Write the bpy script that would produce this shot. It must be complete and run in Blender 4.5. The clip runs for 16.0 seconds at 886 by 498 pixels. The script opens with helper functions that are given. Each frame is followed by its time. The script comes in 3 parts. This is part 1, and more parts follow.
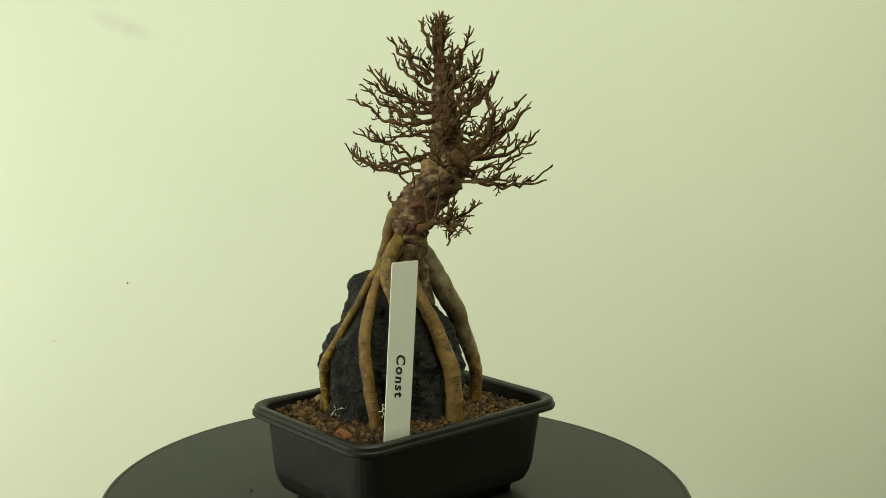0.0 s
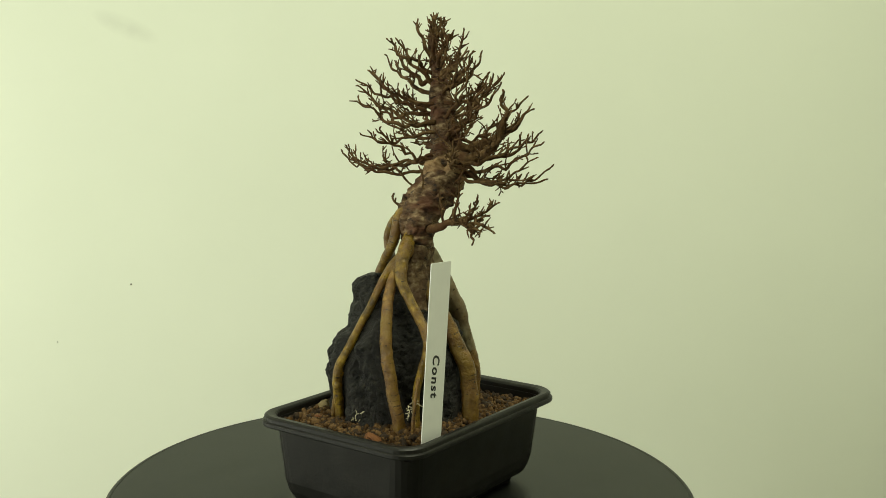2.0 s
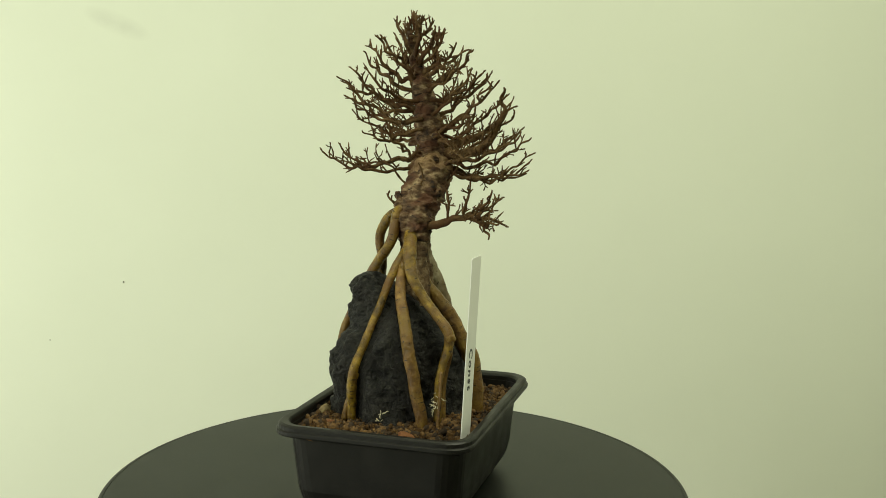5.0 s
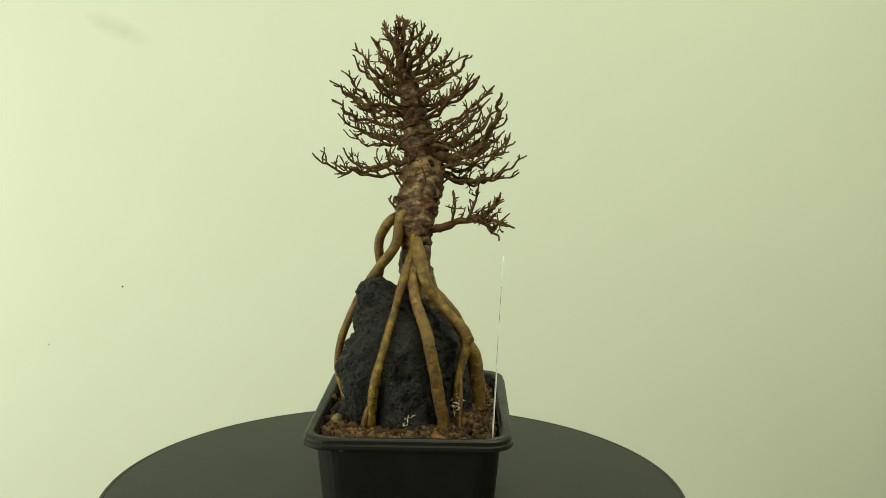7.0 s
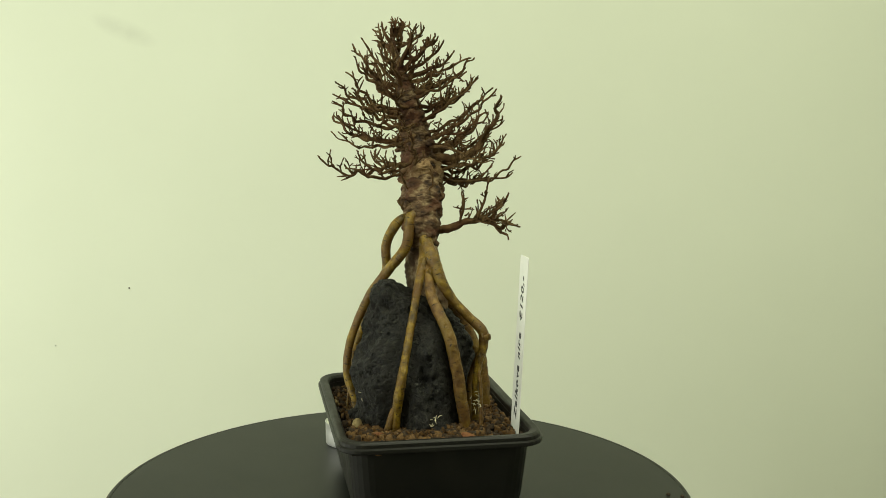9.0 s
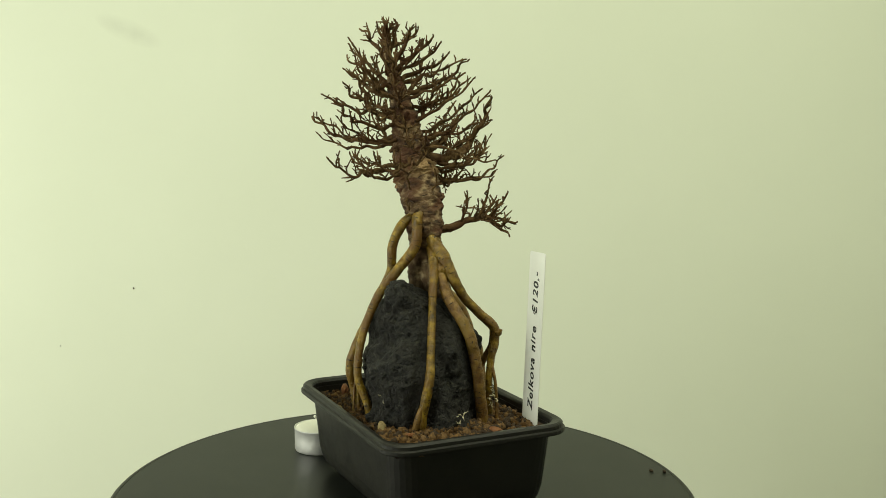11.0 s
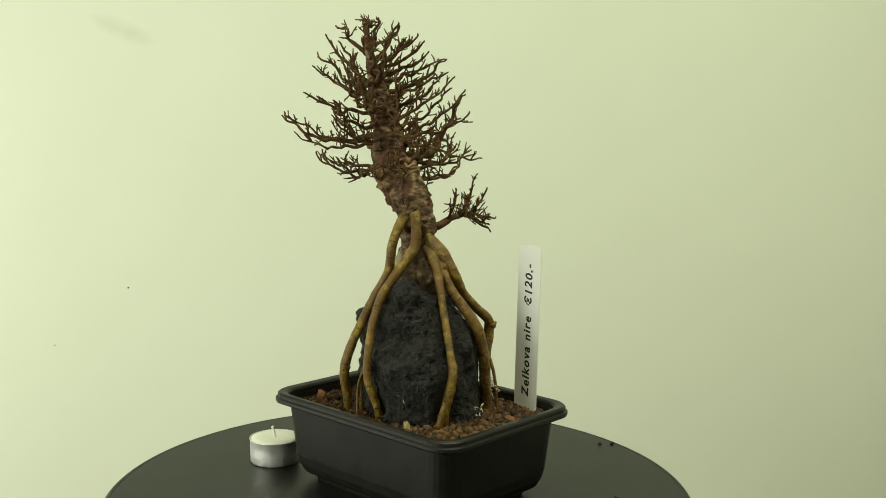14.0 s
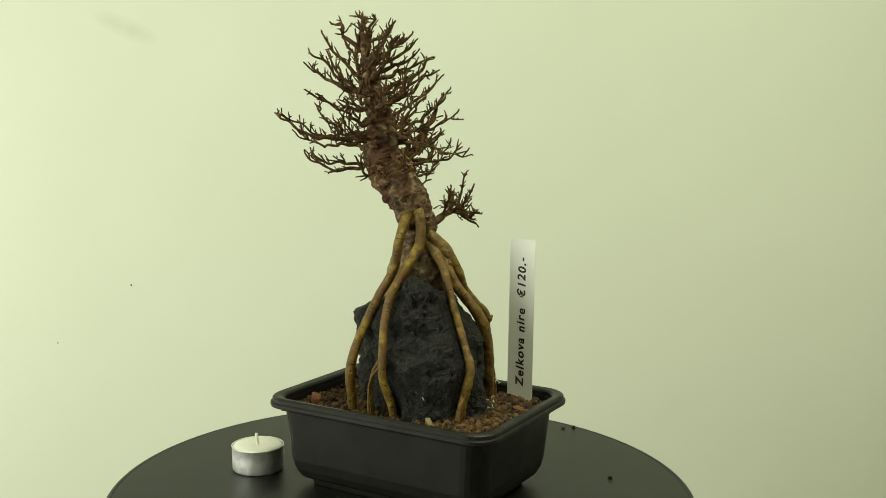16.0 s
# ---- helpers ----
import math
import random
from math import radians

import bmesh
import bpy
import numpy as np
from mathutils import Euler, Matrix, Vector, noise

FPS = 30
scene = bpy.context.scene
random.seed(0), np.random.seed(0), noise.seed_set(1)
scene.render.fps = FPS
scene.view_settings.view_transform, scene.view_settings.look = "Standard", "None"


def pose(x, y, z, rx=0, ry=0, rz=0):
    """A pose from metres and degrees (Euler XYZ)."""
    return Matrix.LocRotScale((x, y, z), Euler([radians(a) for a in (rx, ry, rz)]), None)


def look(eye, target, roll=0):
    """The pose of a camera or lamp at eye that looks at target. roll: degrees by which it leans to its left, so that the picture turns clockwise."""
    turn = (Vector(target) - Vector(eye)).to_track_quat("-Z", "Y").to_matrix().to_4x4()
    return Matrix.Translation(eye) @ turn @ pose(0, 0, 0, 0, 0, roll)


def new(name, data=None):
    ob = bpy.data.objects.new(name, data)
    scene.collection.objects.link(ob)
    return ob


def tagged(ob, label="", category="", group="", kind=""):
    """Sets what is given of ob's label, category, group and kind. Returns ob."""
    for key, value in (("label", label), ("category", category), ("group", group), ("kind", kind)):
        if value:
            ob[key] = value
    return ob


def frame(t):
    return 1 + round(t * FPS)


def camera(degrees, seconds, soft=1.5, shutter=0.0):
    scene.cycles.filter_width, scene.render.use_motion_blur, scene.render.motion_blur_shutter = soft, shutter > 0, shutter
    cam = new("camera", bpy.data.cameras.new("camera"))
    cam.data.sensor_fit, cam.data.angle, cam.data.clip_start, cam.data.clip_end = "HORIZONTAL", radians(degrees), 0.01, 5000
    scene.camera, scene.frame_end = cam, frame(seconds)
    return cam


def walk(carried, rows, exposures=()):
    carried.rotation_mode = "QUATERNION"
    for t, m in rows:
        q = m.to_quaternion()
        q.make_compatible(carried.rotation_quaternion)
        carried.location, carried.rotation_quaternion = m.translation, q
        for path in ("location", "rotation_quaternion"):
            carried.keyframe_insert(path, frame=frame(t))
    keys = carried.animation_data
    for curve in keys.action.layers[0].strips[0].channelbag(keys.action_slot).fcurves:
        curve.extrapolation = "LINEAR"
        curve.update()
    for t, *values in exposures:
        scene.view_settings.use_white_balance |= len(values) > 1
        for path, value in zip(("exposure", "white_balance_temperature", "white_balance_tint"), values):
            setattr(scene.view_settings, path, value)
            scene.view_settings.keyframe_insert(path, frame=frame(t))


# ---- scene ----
# The turntable's axis is the z axis and its top is z = 3.2 mm; things on it are laid out in the turntable's own frame, in millimetres.
import colorsys

cam = camera(46.47, 16.0, soft=0.75)
CAM = [(0, 7.725, -2.368), (0.5, 7.64, -2.342), (1, 7.51, -2.282), (1.5, 7.505, -2.298), (2, 7.655, -2.188), (2.5, 7.733, -2.269),
       (3, 7.697, -2.371), (3.5, 7.795, -2.453), (4, 7.8, -2.444), (6.5, 7.738, -2.806), (7, 7.547, -2.628), (7.5, 7.518, -2.524),
       (8, 7.593, -2.353), (8.5, 7.614, -2.329), (9, 7.451, -2.278), (11.5, 7.416, -1.983), (12, 7.358, -1.932), (12.5, 7.56, -2.038),
       (13, 7.596, -2.159), (13.5, 7.533, -2.329), (14, 7.473, -2.324), (14.5, 7.571, -2.186), (15, 7.65, -2.115), (15.5, 7.832, -2.204),
       (16, 7.611, -2.18)]
walk(cam, [(t, pose(0, -0.7007, 0.2661, 90 - tilt, 0, pan) @ pose(0, 0, 0, 0, 0, 0.59)) for t, tilt, pan in CAM])

# how far the turntable has turned, in degrees
TURN = [(0, 0.0), (0.5, 3.44), (1, 6.26), (1.5, 9.22), (2, 12.66), (2.5, 15.57),
        (3, 18.71), (3.5, 21.48), (4, 24.08), (6.5, 43.04), (7, 46.68), (7.5, 49.91),
        (8, 53.12), (8.5, 55.93), (9, 59.2), (11.5, 78.67), (12, 82.67), (12.5, 85.55),
        (13, 88.16), (13.5, 90.92), (14, 94.49), (14.5, 97.7), (15, 101.13), (15.5, 104.42),
        (16, 107.8)]

# ---- light ----
world = bpy.data.worlds.new("room_air")
scene.world = world
world.use_nodes = True
world.node_tree.nodes["Background"].inputs[0].default_value = (0.8, 0.85, 0.7, 1)
world.node_tree.nodes["Background"].inputs[1].default_value = 0.05


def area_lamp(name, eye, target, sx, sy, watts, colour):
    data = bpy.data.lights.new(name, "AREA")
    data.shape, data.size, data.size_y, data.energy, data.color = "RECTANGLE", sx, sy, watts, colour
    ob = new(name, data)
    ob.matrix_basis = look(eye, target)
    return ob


area_lamp("ceiling_lamp", (0.42, -0.28, 1.38), (0.42, -0.23, 0), 1.0, 0.5, 17.4, (0.97, 1.0, 0.74))
# two unseen fill lamps added at the left for front faces and wall
area_lamp("side_fill_light", (-1.42, -0.95, 0.42), (-0.15, 0.7, 0.15), 0.9, 0.9, 18.8, (0.96, 1.0, 0.83))
area_lamp("side_fill_light", (-1.42, 0.05, 0.05), (-0.35, 0.9, 0.10), 0.6, 0.6, 7.6, (0.97, 1.0, 0.84))
scene.view_settings.exposure = 0.0


# ---- materials ----
def ramp(nt, fac, stops):
    n = nt.nodes.new("ShaderNodeValToRGB")
    while len(n.color_ramp.elements) < len(stops):
        n.color_ramp.elements.new(0.5)
    for e, (p, c) in zip(n.color_ramp.elements, stops):
        e.position, e.color = p, (*c, 1)
    nt.links.new(fac, n.inputs[0])
    return n.outputs[0]


def noise_out(nt, vec, scale, detail=4, rough=0.55):
    n = nt.nodes.new("ShaderNodeTexNoise")
    n.inputs["Scale"].default_value, n.inputs["Detail"].default_value, n.inputs["Roughness"].default_value = scale, detail, rough
    nt.links.new(vec, n.inputs["Vector"])
    return n.outputs["Fac"]


def noise_colour(nt, vec, scale):
    n = nt.nodes.new("ShaderNodeTexNoise")
    n.inputs["Scale"].default_value = scale
    nt.links.new(vec, n.inputs["Vector"])
    return n.outputs["Color"]


def mixed(nt, fac, a, b, mode="MIX"):
    n = nt.nodes.new("ShaderNodeMix")
    n.data_type, n.blend_type = "RGBA", mode
    for value, sock in ((fac, n.inputs[0]), (a, n.inputs[6]), (b, n.inputs[7])):
        if isinstance(value, (int, float)):
            sock.default_value = value
        elif isinstance(value, tuple):
            sock.default_value = (*value, 1)
        else:
            nt.links.new(value, sock)
    return n.outputs[2]


def stretched(nt, vec, sx, sy, sz):
    n = nt.nodes.new("ShaderNodeMapping")
    n.inputs["Scale"].default_value = (sx, sy, sz)
    nt.links.new(vec, n.inputs[0])
    return n.outputs[0]


def material(name, stops, scale, rough=0.7, metal=0.0, bump=0.0, bump_scale=0, big=None, big_scale=30, spec=0.5, bands=None, speck=None, pits=0, depth=0.0012, patchy=0.15, flakes=1.0):
    """Colour from fine noise through stops, large stains mixed in by big, cross bands along a tube's length by bands; flakes below 1 draws the grain out sideways."""
    m = bpy.data.materials.new(name)
    m.use_nodes = True
    nt = m.node_tree
    b = nt.nodes["Principled BSDF"]
    tc = nt.nodes.new("ShaderNodeTexCoord")
    vec = tc.outputs["Object"]
    if flakes != 1.0:
        vec = stretched(nt, vec, flakes, flakes, 1.2)
    col = ramp(nt, noise_out(nt, vec, scale), stops)
    if big:
        mask = ramp(nt, noise_out(nt, vec, big_scale, 3), [(0.45, (0, 0, 0)), (0.62, (1, 1, 1))])
        col = mixed(nt, mask, col, big)
    if bands:
        rings = noise_out(nt, stretched(nt, tc.outputs["UV"], 80, 560, 1), 1.0, 3, 0.55)
        mask = ramp(nt, rings, [(0.625, (0, 0, 0)), (0.66, (0.95, 0.95, 0.95))])
        col = mixed(nt, mask, col, bands)
    if speck:
        dots = noise_out(nt, vec, speck[1], 2)
        mask = ramp(nt, dots, [(speck[2], (0, 0, 0)), (speck[2] + 0.05, (1, 1, 1))])
        col = mixed(nt, mask, col, speck[0])
    nt.links.new(col, b.inputs["Base Color"])
    rr = ramp(nt, noise_out(nt, vec, scale * 0.6), [(0.3, (rough * (1 - patchy),) * 3), (0.7, (min(1, rough * (1 + patchy)),) * 3)])
    nt.links.new(rr, b.inputs["Roughness"])
    b.inputs["Metallic"].default_value = metal
    b.inputs["Specular IOR Level"].default_value = spec
    if bump:
        n = nt.nodes.new("ShaderNodeBump")
        n.inputs["Strength"].default_value, n.inputs["Distance"].default_value = bump, depth
        height = noise_out(nt, vec, bump_scale or scale * 2, 6, 0.65)
        if pits:
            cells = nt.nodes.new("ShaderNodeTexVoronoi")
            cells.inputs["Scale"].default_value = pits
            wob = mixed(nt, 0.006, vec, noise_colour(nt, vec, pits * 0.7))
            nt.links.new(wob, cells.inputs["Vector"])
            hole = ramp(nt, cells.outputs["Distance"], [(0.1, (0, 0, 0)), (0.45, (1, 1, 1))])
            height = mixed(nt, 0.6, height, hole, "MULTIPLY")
            # recess shade painted in: base colour darkens where the pits sink
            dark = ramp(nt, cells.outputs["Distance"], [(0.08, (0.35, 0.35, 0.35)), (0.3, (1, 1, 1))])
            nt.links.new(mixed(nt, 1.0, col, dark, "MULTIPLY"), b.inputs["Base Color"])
        nt.links.new(height, n.inputs["Height"])
        nt.links.new(n.outputs[0], b.inputs["Normal"])
    return m


M_WALL = material("wall_paint", [(0.3, (0.74, 0.78, 0.65)), (0.7, (0.77, 0.81, 0.68))], 2.5, 0.85, bump=0.05, bump_scale=300)


def add_soft_patch(mat, centre, radius, tone):
    """A soft darker patch on a painted wall."""
    nt = mat.node_tree
    b = nt.nodes["Principled BSDF"]
    old = b.inputs["Base Color"].links[0].from_socket
    tc = nt.nodes.new("ShaderNodeTexCoord")
    mp = nt.nodes.new("ShaderNodeMapping")
    mp.vector_type = "TEXTURE"
    mp.inputs["Location"].default_value, mp.inputs["Scale"].default_value = centre, radius
    mp.inputs["Rotation"].default_value = (0, radians(22), 0)
    nt.links.new(tc.outputs["Object"], mp.inputs[0])
    g = nt.nodes.new("ShaderNodeTexGradient")
    g.gradient_type = "SPHERICAL"
    nt.links.new(mp.outputs[0], g.inputs[0])
    wob = noise_out(nt, tc.outputs["Object"], 30, 3)
    m = nt.nodes.new("ShaderNodeMath")
    m.operation = "MULTIPLY"
    nt.links.new(g.outputs["Fac"], m.inputs[0])
    nt.links.new(wob, m.inputs[1])
    nt.links.new(mixed(nt, m.outputs[0], old, tone), b.inputs["Base Color"])


add_soft_patch(M_WALL, (-0.421, -0.05, 1.286), (0.055, 0.2, 0.018), (0.57, 0.59, 0.50))
# unseen floor and walls: tones chosen for how much light they bounce
M_FLOOR = material("floor_boards", [(0.3, (0.12, 0.09, 0.06)), (0.7, (0.18, 0.14, 0.09))], 8, 0.6)
M_SIDE = material("unseen_wall_bounce_tone", [(0.3, (0.44, 0.45, 0.38)), (0.7, (0.49, 0.50, 0.42))], 2.5, 0.85)
M_CEIL = material("ceiling_paint", [(0.3, (0.76, 0.77, 0.70)), (0.7, (0.8, 0.8, 0.74))], 3, 0.9)
M_DISC = material("black_laminate", [(0.3, (0.00879, 0.00994, 0.00791)), (0.7, (0.0106, 0.0117, 0.00942))], 40, 0.40, bump=0.03, bump_scale=900, spec=0.24, patchy=0.03)
M_PLASTIC = material("black_plastic", [(0.3, (0.0075, 0.0072, 0.0058)), (0.7, (0.0105, 0.0100, 0.0080))], 120, 0.46, bump=0.10, bump_scale=400,
                     big=(0.0115, 0.0108, 0.0085), big_scale=35, spec=0.34)
# shade between the granules is put into the bed's dark colour
M_SOIL = material("soil_bed_gap_shade", [(0.3, (0.010, 0.0055, 0.002)), (0.7, (0.025, 0.013, 0.005))], 300, 0.95, bump=0.5)
M_GRAIN = material("clay_granules", [(0.3, (0.0315, 0.014, 0.00263)), (0.7, (0.0917, 0.0444, 0.00788))], 500, 0.9, bump=0.8, bump_scale=900, spec=0.3)
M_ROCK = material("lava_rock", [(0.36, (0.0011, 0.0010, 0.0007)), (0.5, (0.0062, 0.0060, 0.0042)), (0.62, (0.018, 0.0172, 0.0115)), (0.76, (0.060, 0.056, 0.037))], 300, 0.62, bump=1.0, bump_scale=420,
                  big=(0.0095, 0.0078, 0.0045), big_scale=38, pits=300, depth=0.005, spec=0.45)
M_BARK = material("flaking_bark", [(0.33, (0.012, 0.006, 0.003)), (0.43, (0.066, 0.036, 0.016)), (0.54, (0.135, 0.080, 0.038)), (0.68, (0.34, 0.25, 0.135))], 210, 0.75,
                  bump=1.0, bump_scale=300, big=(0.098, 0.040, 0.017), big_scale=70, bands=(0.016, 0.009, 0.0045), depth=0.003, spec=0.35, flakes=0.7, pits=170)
M_PALE = material("pale_root_bark", [(0.3, (0.14, 0.105, 0.052)), (0.5, (0.24, 0.195, 0.11)), (0.72, (0.38, 0.34, 0.23))], 110, 0.6, bump=0.6, bump_scale=260,
                  big=(0.15, 0.10, 0.048), big_scale=40, speck=((0.03, 0.018, 0.009), 260, 0.66), depth=0.0015, spec=0.35)
M_OLIVE = material("olive_root_bark", [(0.3, (0.052, 0.029, 0.0026)), (0.5, (0.165, 0.098, 0.0070)), (0.7, (0.34, 0.222, 0.021))], 170, 0.36, bump=0.8, bump_scale=320,
                   big=(0.127, 0.0625, 0.009), big_scale=60, bands=(0.0146, 0.00669, 0.0018), speck=((0.0169, 0.00781, 0.0027), 300, 0.665), depth=0.002, spec=0.45)
M_RED = material("reddish_root_bark", [(0.3, (0.060, 0.026, 0.005)), (0.5, (0.150, 0.076, 0.014)), (0.7, (0.28, 0.165, 0.032))], 160, 0.40, bump=0.8, bump_scale=320,
                 big=(0.165, 0.098, 0.012), big_scale=55, bands=(0.016, 0.007, 0.003), speck=((0.016, 0.008, 0.004), 300, 0.665), depth=0.002, spec=0.45)
M_FOOT = material("mottled_trunk_bark", [(0.33, (0.045, 0.026, 0.012)), (0.5, (0.16, 0.105, 0.05)), (0.68, (0.38, 0.29, 0.17))], 200, 0.75, bump=0.9, bump_scale=300,
                  big=(0.075, 0.040, 0.018), big_scale=70, bands=(0.014, 0.009, 0.005), depth=0.003, spec=0.3)
M_TWIG = material("twig_bark", [(0.3, (0.0456, 0.0242, 0.00686)), (0.52, (0.109, 0.062, 0.0206)), (0.75, (0.209, 0.133, 0.0609))], 230, 0.75, bump=0.8, bump_scale=500,
                  big=(0.0836, 0.0386, 0.013), big_scale=60, depth=0.002, spec=0.25)
M_SCAR = material("scar_tissue", [(0.34, (0.11, 0.06, 0.027)), (0.44, (0.26, 0.16, 0.075)), (0.58, (0.37, 0.25, 0.125)), (0.74, (0.5, 0.385, 0.22))], 150, 0.8, bump=1.0, bump_scale=300,
                  big=(0.15, 0.074, 0.034), big_scale=85, depth=0.003, spec=0.3)
M_LABEL = material("white_plastic", [(0.3, (0.84, 0.85, 0.80)), (0.7, (0.88, 0.89, 0.84))], 60, 0.4)
M_INK = material("black_ink", [(0.3, (0.010, 0.010, 0.012)), (0.7, (0.02, 0.02, 0.022))], 200, 0.5)
M_ALU = material("pressed_aluminium", [(0.3, (0.74, 0.74, 0.72)), (0.7, (0.84, 0.84, 0.82))], 120, 0.52, metal=0.85, bump=0.3, bump_scale=220)
M_WAX = material("white_wax", [(0.3, (0.78, 0.78, 0.68)), (0.7, (0.84, 0.84, 0.74))], 90, 0.5)
M_ORANGE = material("orange_shard", [(0.3, (0.132, 0.045, 0.0108)), (0.7, (0.198, 0.078, 0.0204))], 200, 0.8, bump=0.4)
M_SAND = material("pale_stone", [(0.3, (0.20, 0.145, 0.06)), (0.7, (0.32, 0.25, 0.12))], 300, 0.9, bump=0.5)
M_HAIR = material("dry_root_hair", [(0.3, (0.45, 0.40, 0.25)), (0.7, (0.60, 0.55, 0.38))], 300, 0.85)
# for crumbs and specks, and for the painted shade of the trunk's hollow
M_CRUMB_AND_SHADE = material("dark_crumb_and_hollow_shade", [(0.3, (0.03, 0.02, 0.012)), (0.7, (0.06, 0.04, 0.02))], 600, 0.9)


# ---- building helpers ----
class Shell:
    """Vertices (mm), faces and one uv a vertex, gathered into one mesh."""

    def __init__(self):
        self.v, self.f, self.uv = [], [], []

    def add(self, v, f, uv=None):
        n = len(self.v)
        self.v.extend(tuple(p) for p in v)
        self.f.extend(tuple(i + n for i in q) for q in f)
        self.uv.extend(uv if uv is not None else [(0, 0)] * len(v))
        return self


ORIGIN = {}


def thing(name, base, label, category, group="", kind=""):
    ob = new(name)
    ob.empty_display_size = 0.02
    ob.location = Vector(base) / 1000
    ORIGIN[ob] = Vector(base)
    return tagged(ob, label, category, group, kind)


def make_mesh(name, shell, mat, base=(0, 0, 0), smooth=True):
    me = bpy.data.meshes.new(name)
    b = Vector(base)
    me.from_pydata([tuple((Vector(p) - b) / 1000) for p in shell.v], [], shell.f)
    layer = me.uv_layers.new(name="UVMap")
    idx = np.empty(len(me.loops), dtype=np.int32)
    me.loops.foreach_get("vertex_index", idx)
    layer.data.foreach_set("uv", np.array(shell.uv, dtype=np.float32)[idx].ravel())
    if smooth:
        me.polygons.foreach_set("use_smooth", np.ones(len(me.polygons), dtype=bool))
    me.materials.append(mat)
    me.update()
    return me


def part(name, shell, mat, parent, label="", smooth=True):
    base = ORIGIN[parent]
    ob = new(name, make_mesh(name, shell, mat, base, smooth))
    ob.parent = parent
    ORIGIN[ob] = base
    return tagged(ob, label) if label else ob


def solid(name, shell, mat, base, label, category, group="", kind="", smooth=True):
    ob = new(name, make_mesh(name, shell, mat, base, smooth))
    ob.location = Vector(base) / 1000
    ORIGIN[ob] = Vector(base)
    return tagged(ob, label, category, group, kind)


def spline(pts, step):
    """Points every step mm or so on a smooth curve through pts, with the running length."""
    p = [Vector(q) for q in pts]
    p = [p[0] * 2 - p[1]] + p + [p[-1] * 2 - p[-2]]
    out, at = [], []
    for i in range(1, len(p) - 2):
        n = max(2, int((p[i + 1] - p[i]).length / step))
        for k in range(n):
            t = k / n
            a, b, c, d = p[i - 1], p[i], p[i + 1], p[i + 2]
            out.append(0.5 * ((2 * b) + (c - a) * t + (2 * a - 5 * b + 4 * c - d) * t * t + (3 * b - a - 3 * c + d) * t ** 3))
            at.append(i - 1 + t)
    out.append(p[-2])
    at.append(len(p) - 3)
    return out, at


def tube(shell, pts, radii, sides=10, step=2.0, lump=0.0, fine=12.0, seed=0, ring=0.0, smooth_path=True):
    """A tapered tube along pts; radii are given at pts. lump: uneven thickness; ring: cross wrinkles."""
    if smooth_path:
        path, at = spline(pts, step)
    else:
        path, at = [Vector(q) for q in pts], list(range(len(pts)))
    rad = np.interp(at, range(len(radii)), radii)
    tan = (path[1] - path[0]).normalized()
    side = tan.orthogonal().normalized()
    verts, uvs, run = [], [], 0.0
    for i, p in enumerate(path):
        nxt = (path[min(i + 1, len(path) - 1)] - path[max(i - 1, 0)]).normalized()
        side = (side - nxt * side.dot(nxt)).normalized()
        other = nxt.cross(side)
        if i:
            run += (p - path[i - 1]).length
        wr = 1 + ring * noise.noise(Vector((run * 0.35, seed, 0)))
        for k in range(sides):
            a = 2 * math.pi * k / sides
            o = side * math.cos(a) + other * math.sin(a)
            q = p + o * rad[i]
            g = 1 + lump * noise.noise(q / fine + Vector((seed, 0, 0))) + lump * 0.3 * noise.noise(q / (fine * 0.3))
            q = p + o * rad[i] * g * wr
            verts.append(q)
            uvs.append((k / sides * rad[i] * 6.28 / 1000, run / 1000))
    faces = []
    for i in range(len(path) - 1):
        for k in range(sides):
            j = (k + 1) % sides
            faces.append((i * sides + k, i * sides + j, (i + 1) * sides + j, (i + 1) * sides + k))
    n = len(verts)
    verts += [path[0], path[-1] + (path[-1] - path[-2]).normalized() * rad[-1] * 0.6]
    uvs += [(0, 0), (0, run / 1000)]
    last = (len(path) - 1) * sides
    for k in range(sides):
        j = (k + 1) % sides
        faces.append((n, j, k))
        faces.append((n + 1, last + k, last + j))
    shell.add(verts, faces, uvs)
    return path


def lathe(rows, segs, cx=0, cy=0):
    """A turned body from (radius, z) rows; closed by its first and last row."""
    v, f = [], []
    for r, z in rows:
        for k in range(segs):
            a = 2 * math.pi * k / segs
            v.append((cx + r * math.cos(a), cy + r * math.sin(a), z))
    for i in range(len(rows) - 1):
        for k in range(segs):
            j = (k + 1) % segs
            f.append((i * segs + k, i * segs + j, (i + 1) * segs + j, (i + 1) * segs + k))
    f.append(tuple(range(segs))[::-1])
    f.append(tuple((len(rows) - 1) * segs + k for k in range(segs)))
    return Shell().add(v, f)


def box(x0, y0, z0, x1, y1, z1, bevel=0.0):
    bm = bmesh.new()
    bmesh.ops.create_cube(bm, size=1)
    for q in bm.verts:
        q.co = Vector(((x0 + x1) / 2 + q.co.x * (x1 - x0), (y0 + y1) / 2 + q.co.y * (y1 - y0), (z0 + z1) / 2 + q.co.z * (z1 - z0)))
    if bevel:
        bmesh.ops.bevel(bm, geom=bm.edges[:], offset=bevel, segments=2, affect="EDGES")
    bm.verts.index_update()
    sh = Shell().add([q.co[:] for q in bm.verts], [[q.index for q in p.verts] for p in bm.faces])
    bm.free()
    return sh


